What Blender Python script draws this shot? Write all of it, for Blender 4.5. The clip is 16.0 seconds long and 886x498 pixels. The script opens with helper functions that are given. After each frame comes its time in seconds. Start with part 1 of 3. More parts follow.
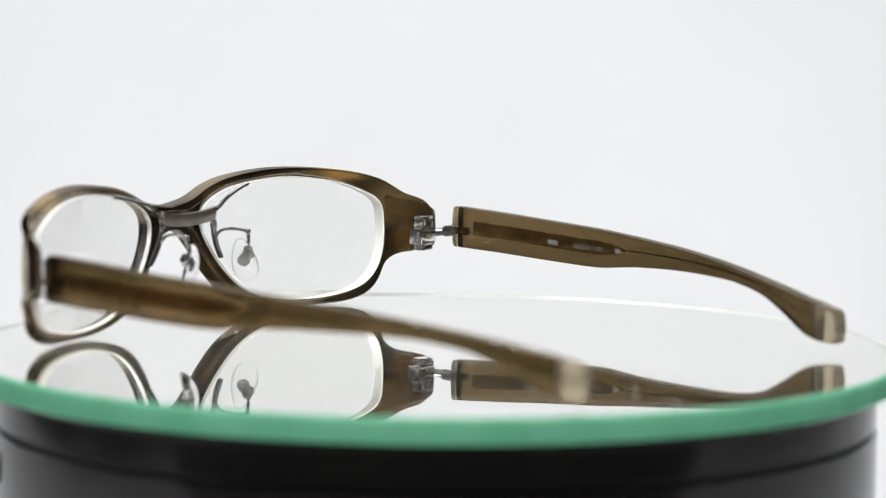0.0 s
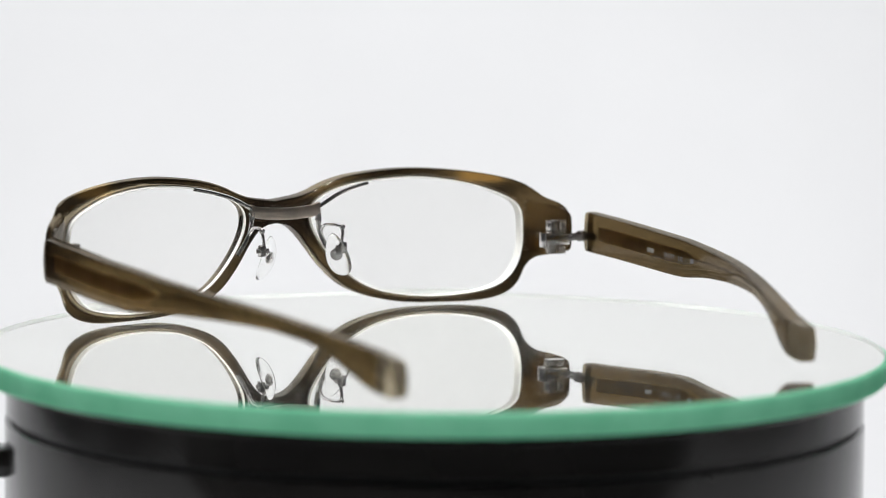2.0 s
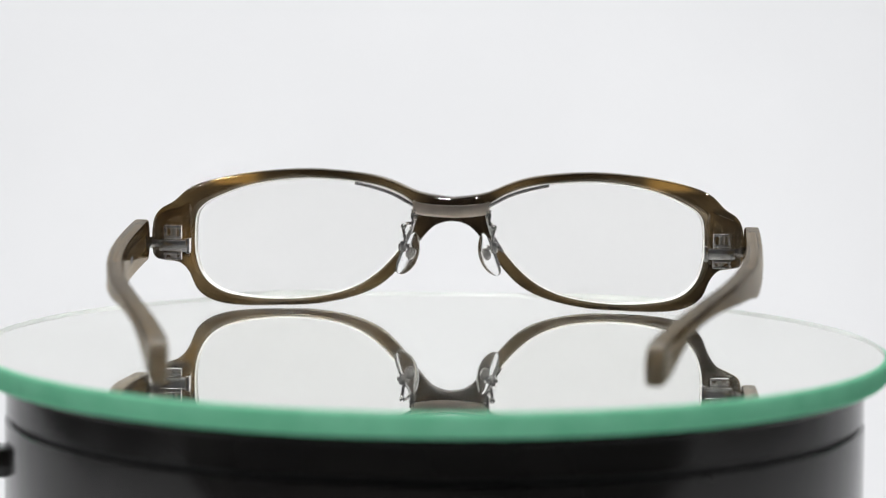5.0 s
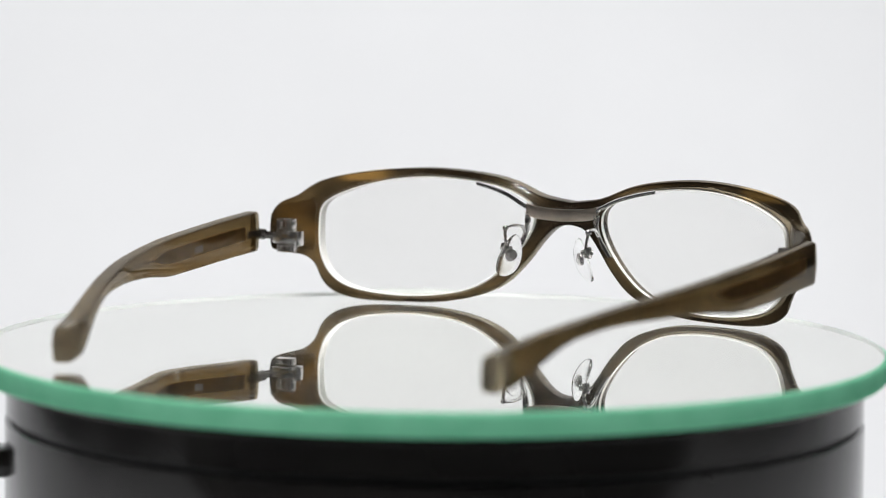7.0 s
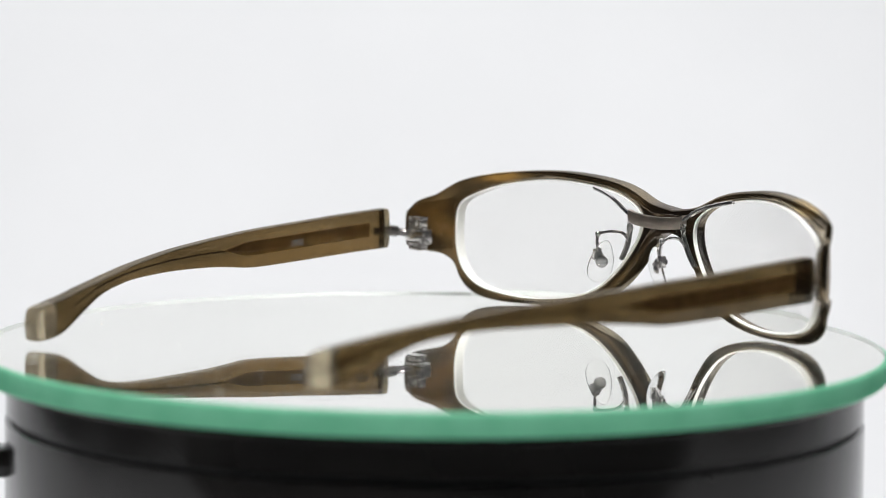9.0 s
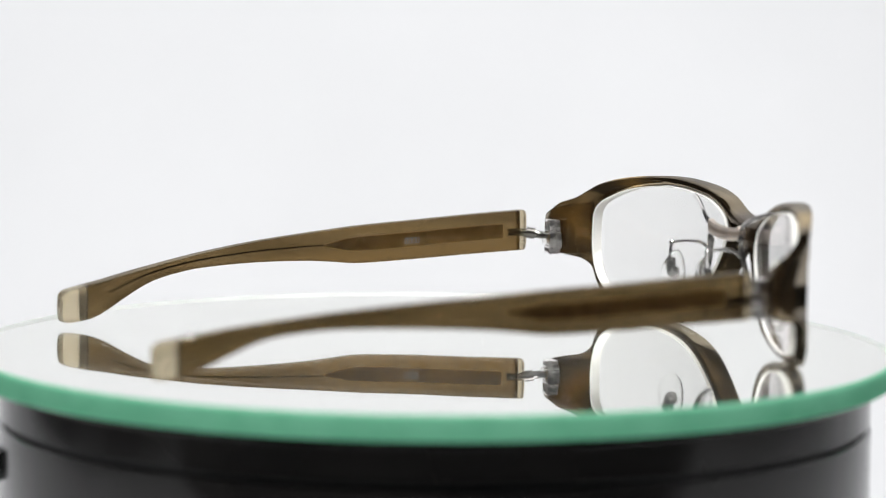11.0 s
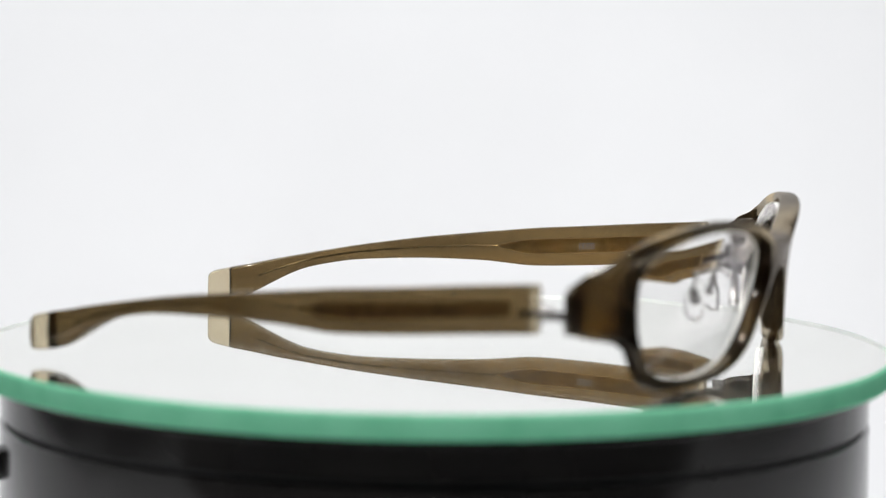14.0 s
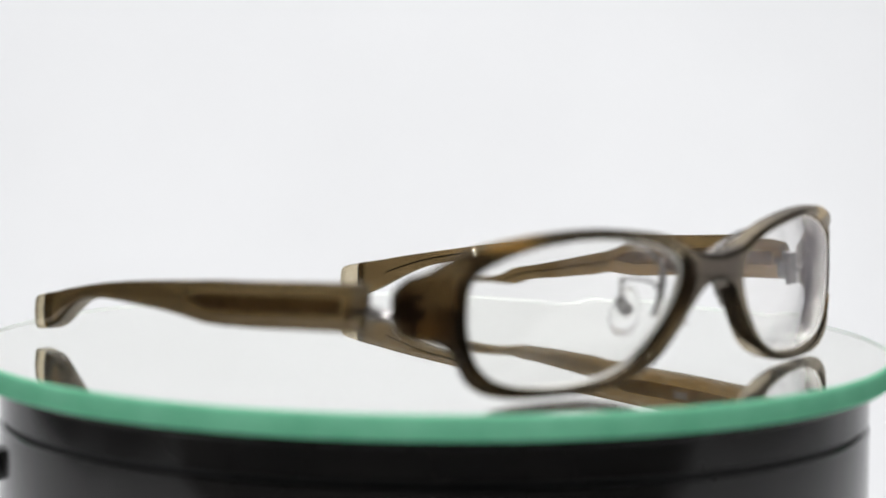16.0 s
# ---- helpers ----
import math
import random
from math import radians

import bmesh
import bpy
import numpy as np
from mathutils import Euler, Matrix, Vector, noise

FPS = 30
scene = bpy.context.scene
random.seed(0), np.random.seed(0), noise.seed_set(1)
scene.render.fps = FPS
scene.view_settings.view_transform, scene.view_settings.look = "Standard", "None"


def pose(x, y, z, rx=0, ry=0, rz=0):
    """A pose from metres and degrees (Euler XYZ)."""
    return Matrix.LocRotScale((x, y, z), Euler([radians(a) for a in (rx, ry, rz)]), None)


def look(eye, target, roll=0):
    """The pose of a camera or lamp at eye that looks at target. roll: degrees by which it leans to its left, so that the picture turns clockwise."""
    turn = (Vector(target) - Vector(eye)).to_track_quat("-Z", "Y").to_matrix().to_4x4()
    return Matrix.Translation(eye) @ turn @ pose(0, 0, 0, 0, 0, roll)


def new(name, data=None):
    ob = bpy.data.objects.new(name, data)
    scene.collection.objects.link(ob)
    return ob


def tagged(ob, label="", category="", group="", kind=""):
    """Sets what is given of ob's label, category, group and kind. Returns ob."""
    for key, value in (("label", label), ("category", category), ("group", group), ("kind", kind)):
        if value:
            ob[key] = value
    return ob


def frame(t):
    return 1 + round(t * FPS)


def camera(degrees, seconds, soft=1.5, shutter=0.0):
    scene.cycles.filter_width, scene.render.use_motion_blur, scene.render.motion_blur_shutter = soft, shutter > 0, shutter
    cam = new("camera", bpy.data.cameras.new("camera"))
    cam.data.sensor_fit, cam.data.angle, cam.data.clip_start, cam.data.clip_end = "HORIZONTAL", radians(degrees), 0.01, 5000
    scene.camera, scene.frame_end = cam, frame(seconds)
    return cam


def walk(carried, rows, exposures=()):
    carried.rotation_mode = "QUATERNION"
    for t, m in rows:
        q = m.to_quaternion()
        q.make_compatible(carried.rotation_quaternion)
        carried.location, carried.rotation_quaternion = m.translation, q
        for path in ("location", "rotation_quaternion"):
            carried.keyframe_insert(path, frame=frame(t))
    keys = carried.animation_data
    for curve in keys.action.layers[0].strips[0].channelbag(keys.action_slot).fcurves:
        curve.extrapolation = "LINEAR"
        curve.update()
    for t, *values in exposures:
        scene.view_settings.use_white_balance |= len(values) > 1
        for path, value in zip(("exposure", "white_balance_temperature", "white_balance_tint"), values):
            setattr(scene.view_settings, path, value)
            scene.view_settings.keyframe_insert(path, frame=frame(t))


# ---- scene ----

# Camera: a long lens on a stand, a little above a turning display plate.
cam = camera(15.35, 16.0, 0.8)
cam.data.dof.use_dof = True
cam.data.dof.focus_distance = 0.769
cam.data.dof.aperture_fstop = 11.0
EYE = Vector((0, -0.72024, 0.09681))
AIM = Vector((0.002946, 0.994678, -0.102993)).normalized()


def stand(ahead):
    """The camera's pose, a few millimetres ahead of its rest along its aim as it refocuses."""
    eye = EYE + AIM * ahead * 0.001
    return look(eye, eye + AIM, 0.560)


walk(cam, [(t, stand(a)) for t, a in ((0, 21.0), (0.1, 20.9), (0.2, 20.5), (0.3, 19.8), (0.4, 11.5), (0.5, 0.8), (0.6, 0), (1, 0), (4, 0), (8, 0), (9.2, 0),
                                      (10.6, 6.5), (11.1, 11.8), (11.3, 12.2), (11.5, 8.9), (12, 7.3), (12.5, 7.0), (13.5, 7.5), (14.5, 8.6), (15.2, 8.4), (16, 9.0))],
     [(0, -0.01), (2, -0.01), (4, -0.05), (7, -0.05), (9, -0.01), (11.5, 0.03), (14, 0.03), (16, -0.01)])

# Turn of the plate: degrees about its axis at t seconds.
TURN_START, TURN_RATE = 54.145, -11.5703


def turn(t):
    return pose(0, 0, 0, 0, 0, TURN_START + TURN_RATE * t)


# ---- light ----
world = bpy.data.worlds.new("room_air")
world.use_nodes = True
world.node_tree.nodes["Background"].inputs[0].default_value = (0.8, 0.85, 1, 1)
world.node_tree.nodes["Background"].inputs[1].default_value = 0.05
scene.world = world


def softbox(eye, target, width, height, power, colour=(1, 1, 1)):
    lamp = bpy.data.lights.new("softbox", "AREA")
    lamp.shape, lamp.size, lamp.size_y, lamp.energy, lamp.color = "RECTANGLE", width, height, power, colour
    ob = new("softbox", lamp)
    ob.matrix_world = look(eye, target)
    return ob


softbox((0.02, 0.02, 0.92), (0.0, 0.55, 0.10), 0.05, 0.04, 4.3)
softbox((0.04, -0.30, 0.95), (0.0, 0.50, 0.10), 0.05, 0.04, 7.2)
softbox((-0.30, -0.55, 0.95), (0.0, 0.10, 0.0), 0.04, 0.04, 3.7)


# ---- materials ----
def nodes_of(name):
    m = bpy.data.materials.new(name)
    m.use_nodes = True
    return m, m.node_tree.nodes, m.node_tree.links, m.node_tree.nodes["Principled BSDF"]


def grain(n, l, scale, stretch, detail=4.0):
    co = n.new("ShaderNodeTexCoord")
    mp = n.new("ShaderNodeMapping")
    mp.inputs["Scale"].default_value = stretch
    tx = n.new("ShaderNodeTexNoise")
    tx.inputs["Scale"].default_value, tx.inputs["Detail"].default_value = scale, detail
    l.new(co.outputs["Object"], mp.inputs[0])
    l.new(mp.outputs[0], tx.inputs["Vector"])
    return tx.outputs["Fac"]


def ramp(n, l, fac, low, high, a=0.35, b=0.65):
    r = n.new("ShaderNodeValToRGB")
    r.color_ramp.elements[0].position, r.color_ramp.elements[1].position = a, b
    r.color_ramp.elements[0].color, r.color_ramp.elements[1].color = (*low, 1), (*high, 1)
    l.new(fac, r.inputs[0])
    return r.outputs[0]


def bump(n, l, fac, bsdf, strength, distance):
    b = n.new("ShaderNodeBump")
    b.inputs["Strength"].default_value, b.inputs["Distance"].default_value = strength, distance
    l.new(fac, b.inputs["Height"])
    l.new(b.outputs[0], bsdf.inputs["Normal"])


def plain(name, colour, rough, metal=0.0, vary=0.08, scale=60.0, relief=0.0):
    m, n, l, p = nodes_of(name)
    f = grain(n, l, scale, (1, 1, 1))
    c0 = tuple(max(0, c * (1 - vary)) for c in colour)
    c1 = tuple(min(1, c * (1 + vary)) for c in colour)
    l.new(ramp(n, l, f, c0, c1), p.inputs["Base Color"])
    p.inputs["Roughness"].default_value, p.inputs["Metallic"].default_value = rough, metal
    if relief:
        bump(n, l, f, p, 0.3, relief)
    return m


def acetate(name, dark, light, body, share, stretch, thick=None, ior=1.49, amber=None):
    """Smoky see-through plastic: tinted glass with a little milky body and streaks along its length."""
    m, n, l, p = nodes_of(name)
    f = grain(n, l, 90.0, stretch, 5.0)
    tint = ramp(n, l, f, dark, light)
    if amber:
        # a few honey-coloured flames in the sheet
        flame = ramp(n, l, grain(n, l, 38.0, stretch, 2.0), (0, 0, 0), (1, 1, 1), 0.58, 0.70)
        warm = n.new("ShaderNodeMix")
        warm.data_type = "RGBA"
        warm.inputs[7].default_value = (*amber, 1)
        l.new(flame, warm.inputs[0])
        l.new(tint, warm.inputs[6])
        tint = warm.outputs[2]
    glass = n.new("ShaderNodeBsdfGlass")
    glass.inputs["IOR"].default_value, glass.inputs["Roughness"].default_value = ior, 0.03
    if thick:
        # tint darkened towards the bridge, standing in for light its depth absorbs
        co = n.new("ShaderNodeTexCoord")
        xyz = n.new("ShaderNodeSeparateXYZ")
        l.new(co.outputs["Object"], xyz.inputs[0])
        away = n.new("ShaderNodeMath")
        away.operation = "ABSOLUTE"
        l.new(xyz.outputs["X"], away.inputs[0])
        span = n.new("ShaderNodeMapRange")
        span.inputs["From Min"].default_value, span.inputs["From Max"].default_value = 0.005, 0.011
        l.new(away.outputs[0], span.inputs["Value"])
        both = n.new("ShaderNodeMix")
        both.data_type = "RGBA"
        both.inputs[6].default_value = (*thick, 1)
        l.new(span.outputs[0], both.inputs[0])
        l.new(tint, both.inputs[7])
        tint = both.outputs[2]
        # amber band on each rim's top: transmitted lamp light painted into the tint
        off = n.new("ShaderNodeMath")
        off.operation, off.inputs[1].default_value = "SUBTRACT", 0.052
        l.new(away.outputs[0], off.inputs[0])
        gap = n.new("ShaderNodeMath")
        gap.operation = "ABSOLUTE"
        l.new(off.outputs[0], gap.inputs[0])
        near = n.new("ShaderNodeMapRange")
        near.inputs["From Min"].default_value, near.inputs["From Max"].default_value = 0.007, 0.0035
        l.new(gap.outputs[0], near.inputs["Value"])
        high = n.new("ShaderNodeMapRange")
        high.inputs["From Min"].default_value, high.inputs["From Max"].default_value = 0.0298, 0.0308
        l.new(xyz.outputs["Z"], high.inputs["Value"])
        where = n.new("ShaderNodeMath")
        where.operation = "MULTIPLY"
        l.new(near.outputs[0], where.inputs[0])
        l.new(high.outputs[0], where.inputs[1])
        lamp_glow = n.new("ShaderNodeMix")
        lamp_glow.data_type = "RGBA"
        lamp_glow.inputs[7].default_value = (0.64, 0.48, 0.25, 1)
        l.new(where.outputs[0], lamp_glow.inputs[0])
        l.new(tint, lamp_glow.inputs[6])
        tint = lamp_glow.outputs[2]
    l.new(tint, glass.inputs["Color"])
    l.new(ramp(n, l, f, tuple(c * 0.75 for c in body), tuple(min(1, c * 1.25) for c in body)), p.inputs["Base Color"])
    p.inputs["Roughness"].default_value = 0.08
    mix = n.new("ShaderNodeMixShader")
    mix.inputs[0].default_value = share
    l.new(glass.outputs[0], mix.inputs[1])
    l.new(p.outputs[0], mix.inputs[2])
    # some light passes straight on
    straight = n.new("ShaderNodeBsdfTransparent")
    l.new(tint, straight.inputs["Color"])
    sheer = n.new("ShaderNodeMixShader")
    sheer.inputs[0].default_value = 0.2
    l.new(mix.outputs[0], sheer.inputs[1])
    l.new(straight.outputs[0], sheer.inputs[2])
    mix = sheer
    edge = n.new("ShaderNodeLayerWeight")
    steep = n.new("ShaderNodeMath")
    steep.operation, steep.inputs[1].default_value = "POWER", 4.0
    l.new(edge.outputs["Facing"], steep.inputs[0])
    gain = n.new("ShaderNodeMath")
    gain.operation, gain.inputs[1].default_value, gain.inputs[2].default_value = "MULTIPLY_ADD", 0.25, 0.03
    l.new(steep.outputs[0], gain.inputs[0])
    polish = n.new("ShaderNodeBsdfGlossy")
    polish.inputs["Roughness"].default_value = 0.018
    top = n.new("ShaderNodeMixShader")
    l.new(gain.outputs[0], top.inputs[0])
    l.new(mix.outputs[0], top.inputs[1])
    l.new(polish.outputs[0], top.inputs[2])
    l.new(top.outputs[0], n["Material Output"].inputs["Surface"])
    return m


def clear(name, colour, rough=0.0, ior=1.5):
    m, n, l, p = nodes_of(name)
    p.inputs["Base Color"].default_value = (*colour, 1)
    p.inputs["Transmission Weight"].default_value = 1.0
    p.inputs["Roughness"].default_value, p.inputs["IOR"].default_value = rough, ior
    return m


def coated_glass():
    """Lens glass whose coating throws back a faint magenta at a slant."""
    m, n, l, p = nodes_of("coated_lens_glass")
    glass = n.new("ShaderNodeBsdfGlass")
    glass.inputs["IOR"].default_value, glass.inputs["Roughness"].default_value = 1.48, 0.0
    glass.inputs["Color"].default_value = (1.0, 1.0, 0.992, 1)
    bend = n.new("ShaderNodeBsdfRefraction")
    bend.inputs["IOR"].default_value, bend.inputs["Roughness"].default_value = 1.48, 0.0
    bend.inputs["Color"].default_value = (1.0, 1.0, 0.992, 1)
    body = n.new("ShaderNodeMixShader")
    body.inputs[0].default_value = 0.9
    l.new(bend.outputs[0], body.inputs[1])
    l.new(glass.outputs[0], body.inputs[2])
    edge = n.new("ShaderNodeLayerWeight")
    steep = n.new("ShaderNodeMath")
    steep.operation, steep.inputs[1].default_value = "POWER", 3.0
    l.new(edge.outputs["Facing"], steep.inputs[0])
    gain = n.new("ShaderNodeMath")
    gain.operation, gain.inputs[1].default_value, gain.inputs[2].default_value = "MULTIPLY_ADD", 0.09, 0.002
    l.new(steep.outputs[0], gain.inputs[0])
    coat = n.new("ShaderNodeBsdfGlossy")
    coat.inputs["Roughness"].default_value, coat.inputs["Color"].default_value = 0.0, (0.95, 0.42, 0.70, 1)
    top = n.new("ShaderNodeMixShader")
    l.new(gain.outputs[0], top.inputs[0])
    l.new(body.outputs[0], top.inputs[1])
    l.new(coat.outputs[0], top.inputs[2])
    l.new(top.outputs[0], n["Material Output"].inputs["Surface"])
    return m


PAPER = plain("white_paper", (0.84, 0.845, 0.86), 0.9, 0, 0.015, 8.0)
WALL = plain("grey_wall_paint", (0.09, 0.09, 0.095), 0.85, 0, 0.1, 3.0)
BROWN = acetate("smoke_brown_acetate", (0.35, 0.282, 0.182), (0.50, 0.415, 0.278), (0.06, 0.042, 0.024), 0.10, (1, 0.12, 1.6), None, 1.49, (0.52, 0.41, 0.25))
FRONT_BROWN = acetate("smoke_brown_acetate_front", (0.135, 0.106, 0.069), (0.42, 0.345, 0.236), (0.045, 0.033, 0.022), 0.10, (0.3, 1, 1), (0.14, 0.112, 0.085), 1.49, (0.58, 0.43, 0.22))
BLOCK_BROWN = acetate("clear_brown_acetate_block", (0.82, 0.77, 0.69), (0.92, 0.88, 0.81), (0.045, 0.03, 0.018), 0.05, (0.3, 1, 1))
BEIGE = acetate("pale_beige_acetate", (0.80, 0.74, 0.61), (0.87, 0.81, 0.69), (0.62, 0.54, 0.41), 0.15, (1, 1, 1))
HEAD_BEIGE = acetate("beige_acetate_layer", (0.76, 0.69, 0.56), (0.84, 0.78, 0.66), (0.3, 0.25, 0.18), 0.05, (1, 1, 1))
LENS = coated_glass()
STEEL = plain("polished_steel", (0.80, 0.78, 0.76), 0.16, 1.0, 0.08, 400.0)
HINGE_STEEL = plain("bright_hinge_steel", (0.88, 0.86, 0.85), 0.2, 1.0, 0.08, 400.0)
ROD_STEEL = plain("dark_rod_steel", (0.34, 0.32, 0.31), 0.22, 1.0, 0.15, 500.0)
BAR_STEEL = plain("satin_bar_metal", (0.70, 0.61, 0.53), 0.28, 1.0, 0.08, 300.0)
DARK_STEEL = plain("brown_grey_core_metal", (0.68, 0.57, 0.41), 0.5, 1.0, 0.2, 300.0)
BLACK_LINE = plain("black_ring", (0.006, 0.006, 0.006), 0.3)
INK = plain("silver_ink", (0.22, 0.215, 0.20), 0.4)


def plate_glass():
    """Clear float glass over the silvering: light bends in and out of it, with a faint gloss on top."""
    m, n, l, p = nodes_of("plate_glass")
    bend = n.new("ShaderNodeBsdfRefraction")
    bend.inputs["IOR"].default_value, bend.inputs["Roughness"].default_value = 1.52, 0.0
    bend.inputs["Color"].default_value = (1, 1, 1, 1)
    shine = n.new("ShaderNodeBsdfGlossy")
    shine.inputs["Roughness"].default_value = 0.0
    mix = n.new("ShaderNodeMixShader")
    mix.inputs[0].default_value = 0.05
    l.new(bend.outputs[0], mix.inputs[1])
    l.new(shine.outputs[0], mix.inputs[2])
    # uneven diffuse haze mixed in to lighten the mirrored image
    haze = n.new("ShaderNodeBsdfDiffuse")
    haze.inputs["Color"].default_value = (0.86, 0.88, 0.84, 1)
    hazed = n.new("ShaderNodeMixShader")
    l.new(ramp(n, l, grain(n, l, 30.0, (1, 1, 1)), (0.004, 0.004, 0.004), (0.018, 0.018, 0.018)), hazed.inputs[0])
    l.new(mix.outputs[0], hazed.inputs[1])
    l.new(haze.outputs[0], hazed.inputs[2])
    l.new(hazed.outputs[0], n["Material Output"].inputs["Surface"])
    return m


def glow_through(name, low, high, share, scale):
    """Ground surface that glows with the light passing through it."""
    m, n, l, p = nodes_of(name)
    colour = ramp(n, l, grain(n, l, scale, (1, 1, 1)), low, high)
    front = n.new("ShaderNodeBsdfDiffuse")
    through_it = n.new("ShaderNodeBsdfTranslucent")
    mix = n.new("ShaderNodeMixShader")
    mix.inputs[0].default_value = share
    l.new(colour, front.inputs["Color"])
    l.new(colour, through_it.inputs["Color"])
    l.new(front.outputs[0], mix.inputs[1])
    l.new(through_it.outputs[0], mix.inputs[2])
    l.new(mix.outputs[0], n["Material Output"].inputs["Surface"])
    return m


PLATE_GLASS = plate_glass()
GROUND_EDGE = glow_through("ground_lens_edge", (0.95, 0.95, 0.91), (0.98, 0.98, 0.95), 0.15, 300.0)
SILICONE = clear("clear_silicone", (0.995, 0.995, 0.99), 0.22, 1.17)
MIRROR = plain("mirror_silvering", (0.988, 0.994, 0.972), 0.0, 1.0, 0.004, 20.0)
GREEN_EDGE = glow_through("ground_green_glass_edge", (0.25, 0.71, 0.46), (0.31, 0.78, 0.53), 0.35, 120.0)
PALE_EDGE = plain("pale_edge_liner", (0.78, 0.80, 0.79), 0.6, 0, 0.05, 120.0)
DUST = plain("pale_dust", (0.7, 0.7, 0.68), 0.9)
GLOSS_BLACK = plain("glossy_black_plastic", (0.0135, 0.0120, 0.0112), 0.08, 0, 0.2, 40.0)


def smudged(m):
    """Finger marks and dust films that dull the gloss here and there."""
    n, l = m.node_tree.nodes, m.node_tree.links
    p = n["Principled BSDF"]
    p.inputs["Specular IOR Level"].default_value = 0.4
    marks = ramp(n, l, grain(n, l, 34.0, (1, 1, 0.6), 6.0), (0.10, 0.10, 0.10), (0.24, 0.24, 0.24), 0.42, 0.72)
    l.new(marks, p.inputs["Roughness"])
    bump(n, l, grain(n, l, 45.0, (1, 1, 1.0), 2.0), p, 0.05, 0.0005)


smudged(GLOSS_BLACK)


# ---- small builders ----
def link_mesh(name, bm, material, smooth=True, closed=True):
    me = bpy.data.meshes.new(name)
    if closed:
        bmesh.ops.recalc_face_normals(bm, faces=bm.faces)
    else:
        bm.normal_update()
        bmesh.ops.reverse_faces(bm, faces=[f for f in bm.faces if f.normal.z < 0])
    bm.to_mesh(me)
    bm.free()
    me.materials.append(material)
    if smooth:
        for f in me.polygons:
            f.use_smooth = True
        me.set_sharp_from_angle(angle=radians(40))
    return me


def part(name, bm, material, parent, label="", smooth=True, closed=True):
    ob = new(name, link_mesh(name, bm, material, smooth, closed))
    ob.parent = parent
    if label:
        ob["label"] = label
    return ob


def lathe(bm, profile, steps=128, close=False):
    """Turn (radius, z) pairs about the z axis."""
    rings = []
    for r, z in profile:
        if r < 1e-6:
            rings.append([bm.verts.new((0, 0, z))])
        else:
            rings.append([bm.verts.new((r * math.cos(a), r * math.sin(a), z)) for a in (2 * math.pi * k / steps for k in range(steps))])
    for a, b in zip(rings, rings[1:]):
        for k in range(steps):
            j = (k + 1) % steps
            quad = [a[k % len(a)], a[j % len(a)], b[j % len(b)], b[k % len(b)]]
            quad = list(dict.fromkeys(quad))
            if len(quad) > 2:
                bm.faces.new(quad)
    return bm


def loft(bm, rings, caps=(True, True)):
    vs = [[bm.verts.new(p) for p in ring] for ring in rings]
    for a, b in zip(vs, vs[1:]):
        for k in range(len(a)):
            j = (k + 1) % len(a)
            bm.faces.new((a[k], a[j], b[j], b[k]))
    if caps[0]:
        bm.faces.new(vs[0])
    if caps[1]:
        bm.faces.new(vs[-1])
    return bm


def block(bm, lo, hi, edge):
    """A box between two corners with rounded edges."""
    made = bmesh.ops.create_cube(bm, size=1.0)["verts"]
    for v in made:
        v.co = Vector([a + (c + 0.5) * (b - a) for a, b, c in zip(lo, hi, v.co)])
    edges = list({e for v in made for e in v.link_edges})
    bmesh.ops.bevel(bm, geom=edges, offset=edge, segments=2, profile=0.5, affect="EDGES")
    return bm


def tube(bm, points, radius, sides=10, flat=1.0):
    """A round (or flattened) rod through points."""
    pts = [Vector(p) for p in points]
    rings = []
    for i, p in enumerate(pts):
        d = (pts[min(i + 1, len(pts) - 1)] - pts[max(i - 1, 0)]).normalized()
        u = d.cross(Vector((0, 0, 1)))
        u = u.normalized() if u.length > 1e-4 else Vector((1, 0, 0))
        v = u.cross(d)
        rings.append([p + radius * (math.cos(a) * u * flat + math.sin(a) * v) for a in (2 * math.pi * k / sides for k in range(sides))])
    return loft(bm, rings)


def smooth_line(points, steps, closed=False):
    """Catmull-Rom line through points of any dimension."""
    P = [np.array(p, float) for p in points]
    n = len(P)
    out = []
    for i in range(n if closed else n - 1):
        q = [P[(i + k) % n] if closed else P[min(max(i + k, 0), n - 1)] for k in (-1, 0, 1, 2)]
        for s in range(steps):
            t = s / steps
            out.append(0.5 * (2 * q[1] + (q[2] - q[0]) * t + (2 * q[0] - 5 * q[1] + 4 * q[2] - q[3]) * t * t + (3 * q[1] - q[0] - 3 * q[2] + q[3]) * t ** 3))
    if not closed:
        out.append(P[-1])
    return out


MM = 0.001

# ---- the studio ----
FLOOR_Z = -0.110


def make_backdrop():
    bm = bmesh.new()
    profile = [(-0.30, FLOOR_Z)] + [(0.45 + 0.30 * math.sin(a), FLOOR_Z + 0.30 - 0.30 * math.cos(a)) for a in np.linspace(0, math.pi / 2, 17)] + [(0.75, 1.15)]
    loft(bm, [[(x, y, z) for y, z in profile] + [(x, y + 0.002, z - 0.002) for y, z in reversed(profile)] for x in np.linspace(-0.62, 0.70, 9)])
    ob = new("backdrop", link_mesh("backdrop", bm, PAPER))
    return tagged(ob, "seamless white paper sweep behind the turntable", "backdrop", kind="structure")


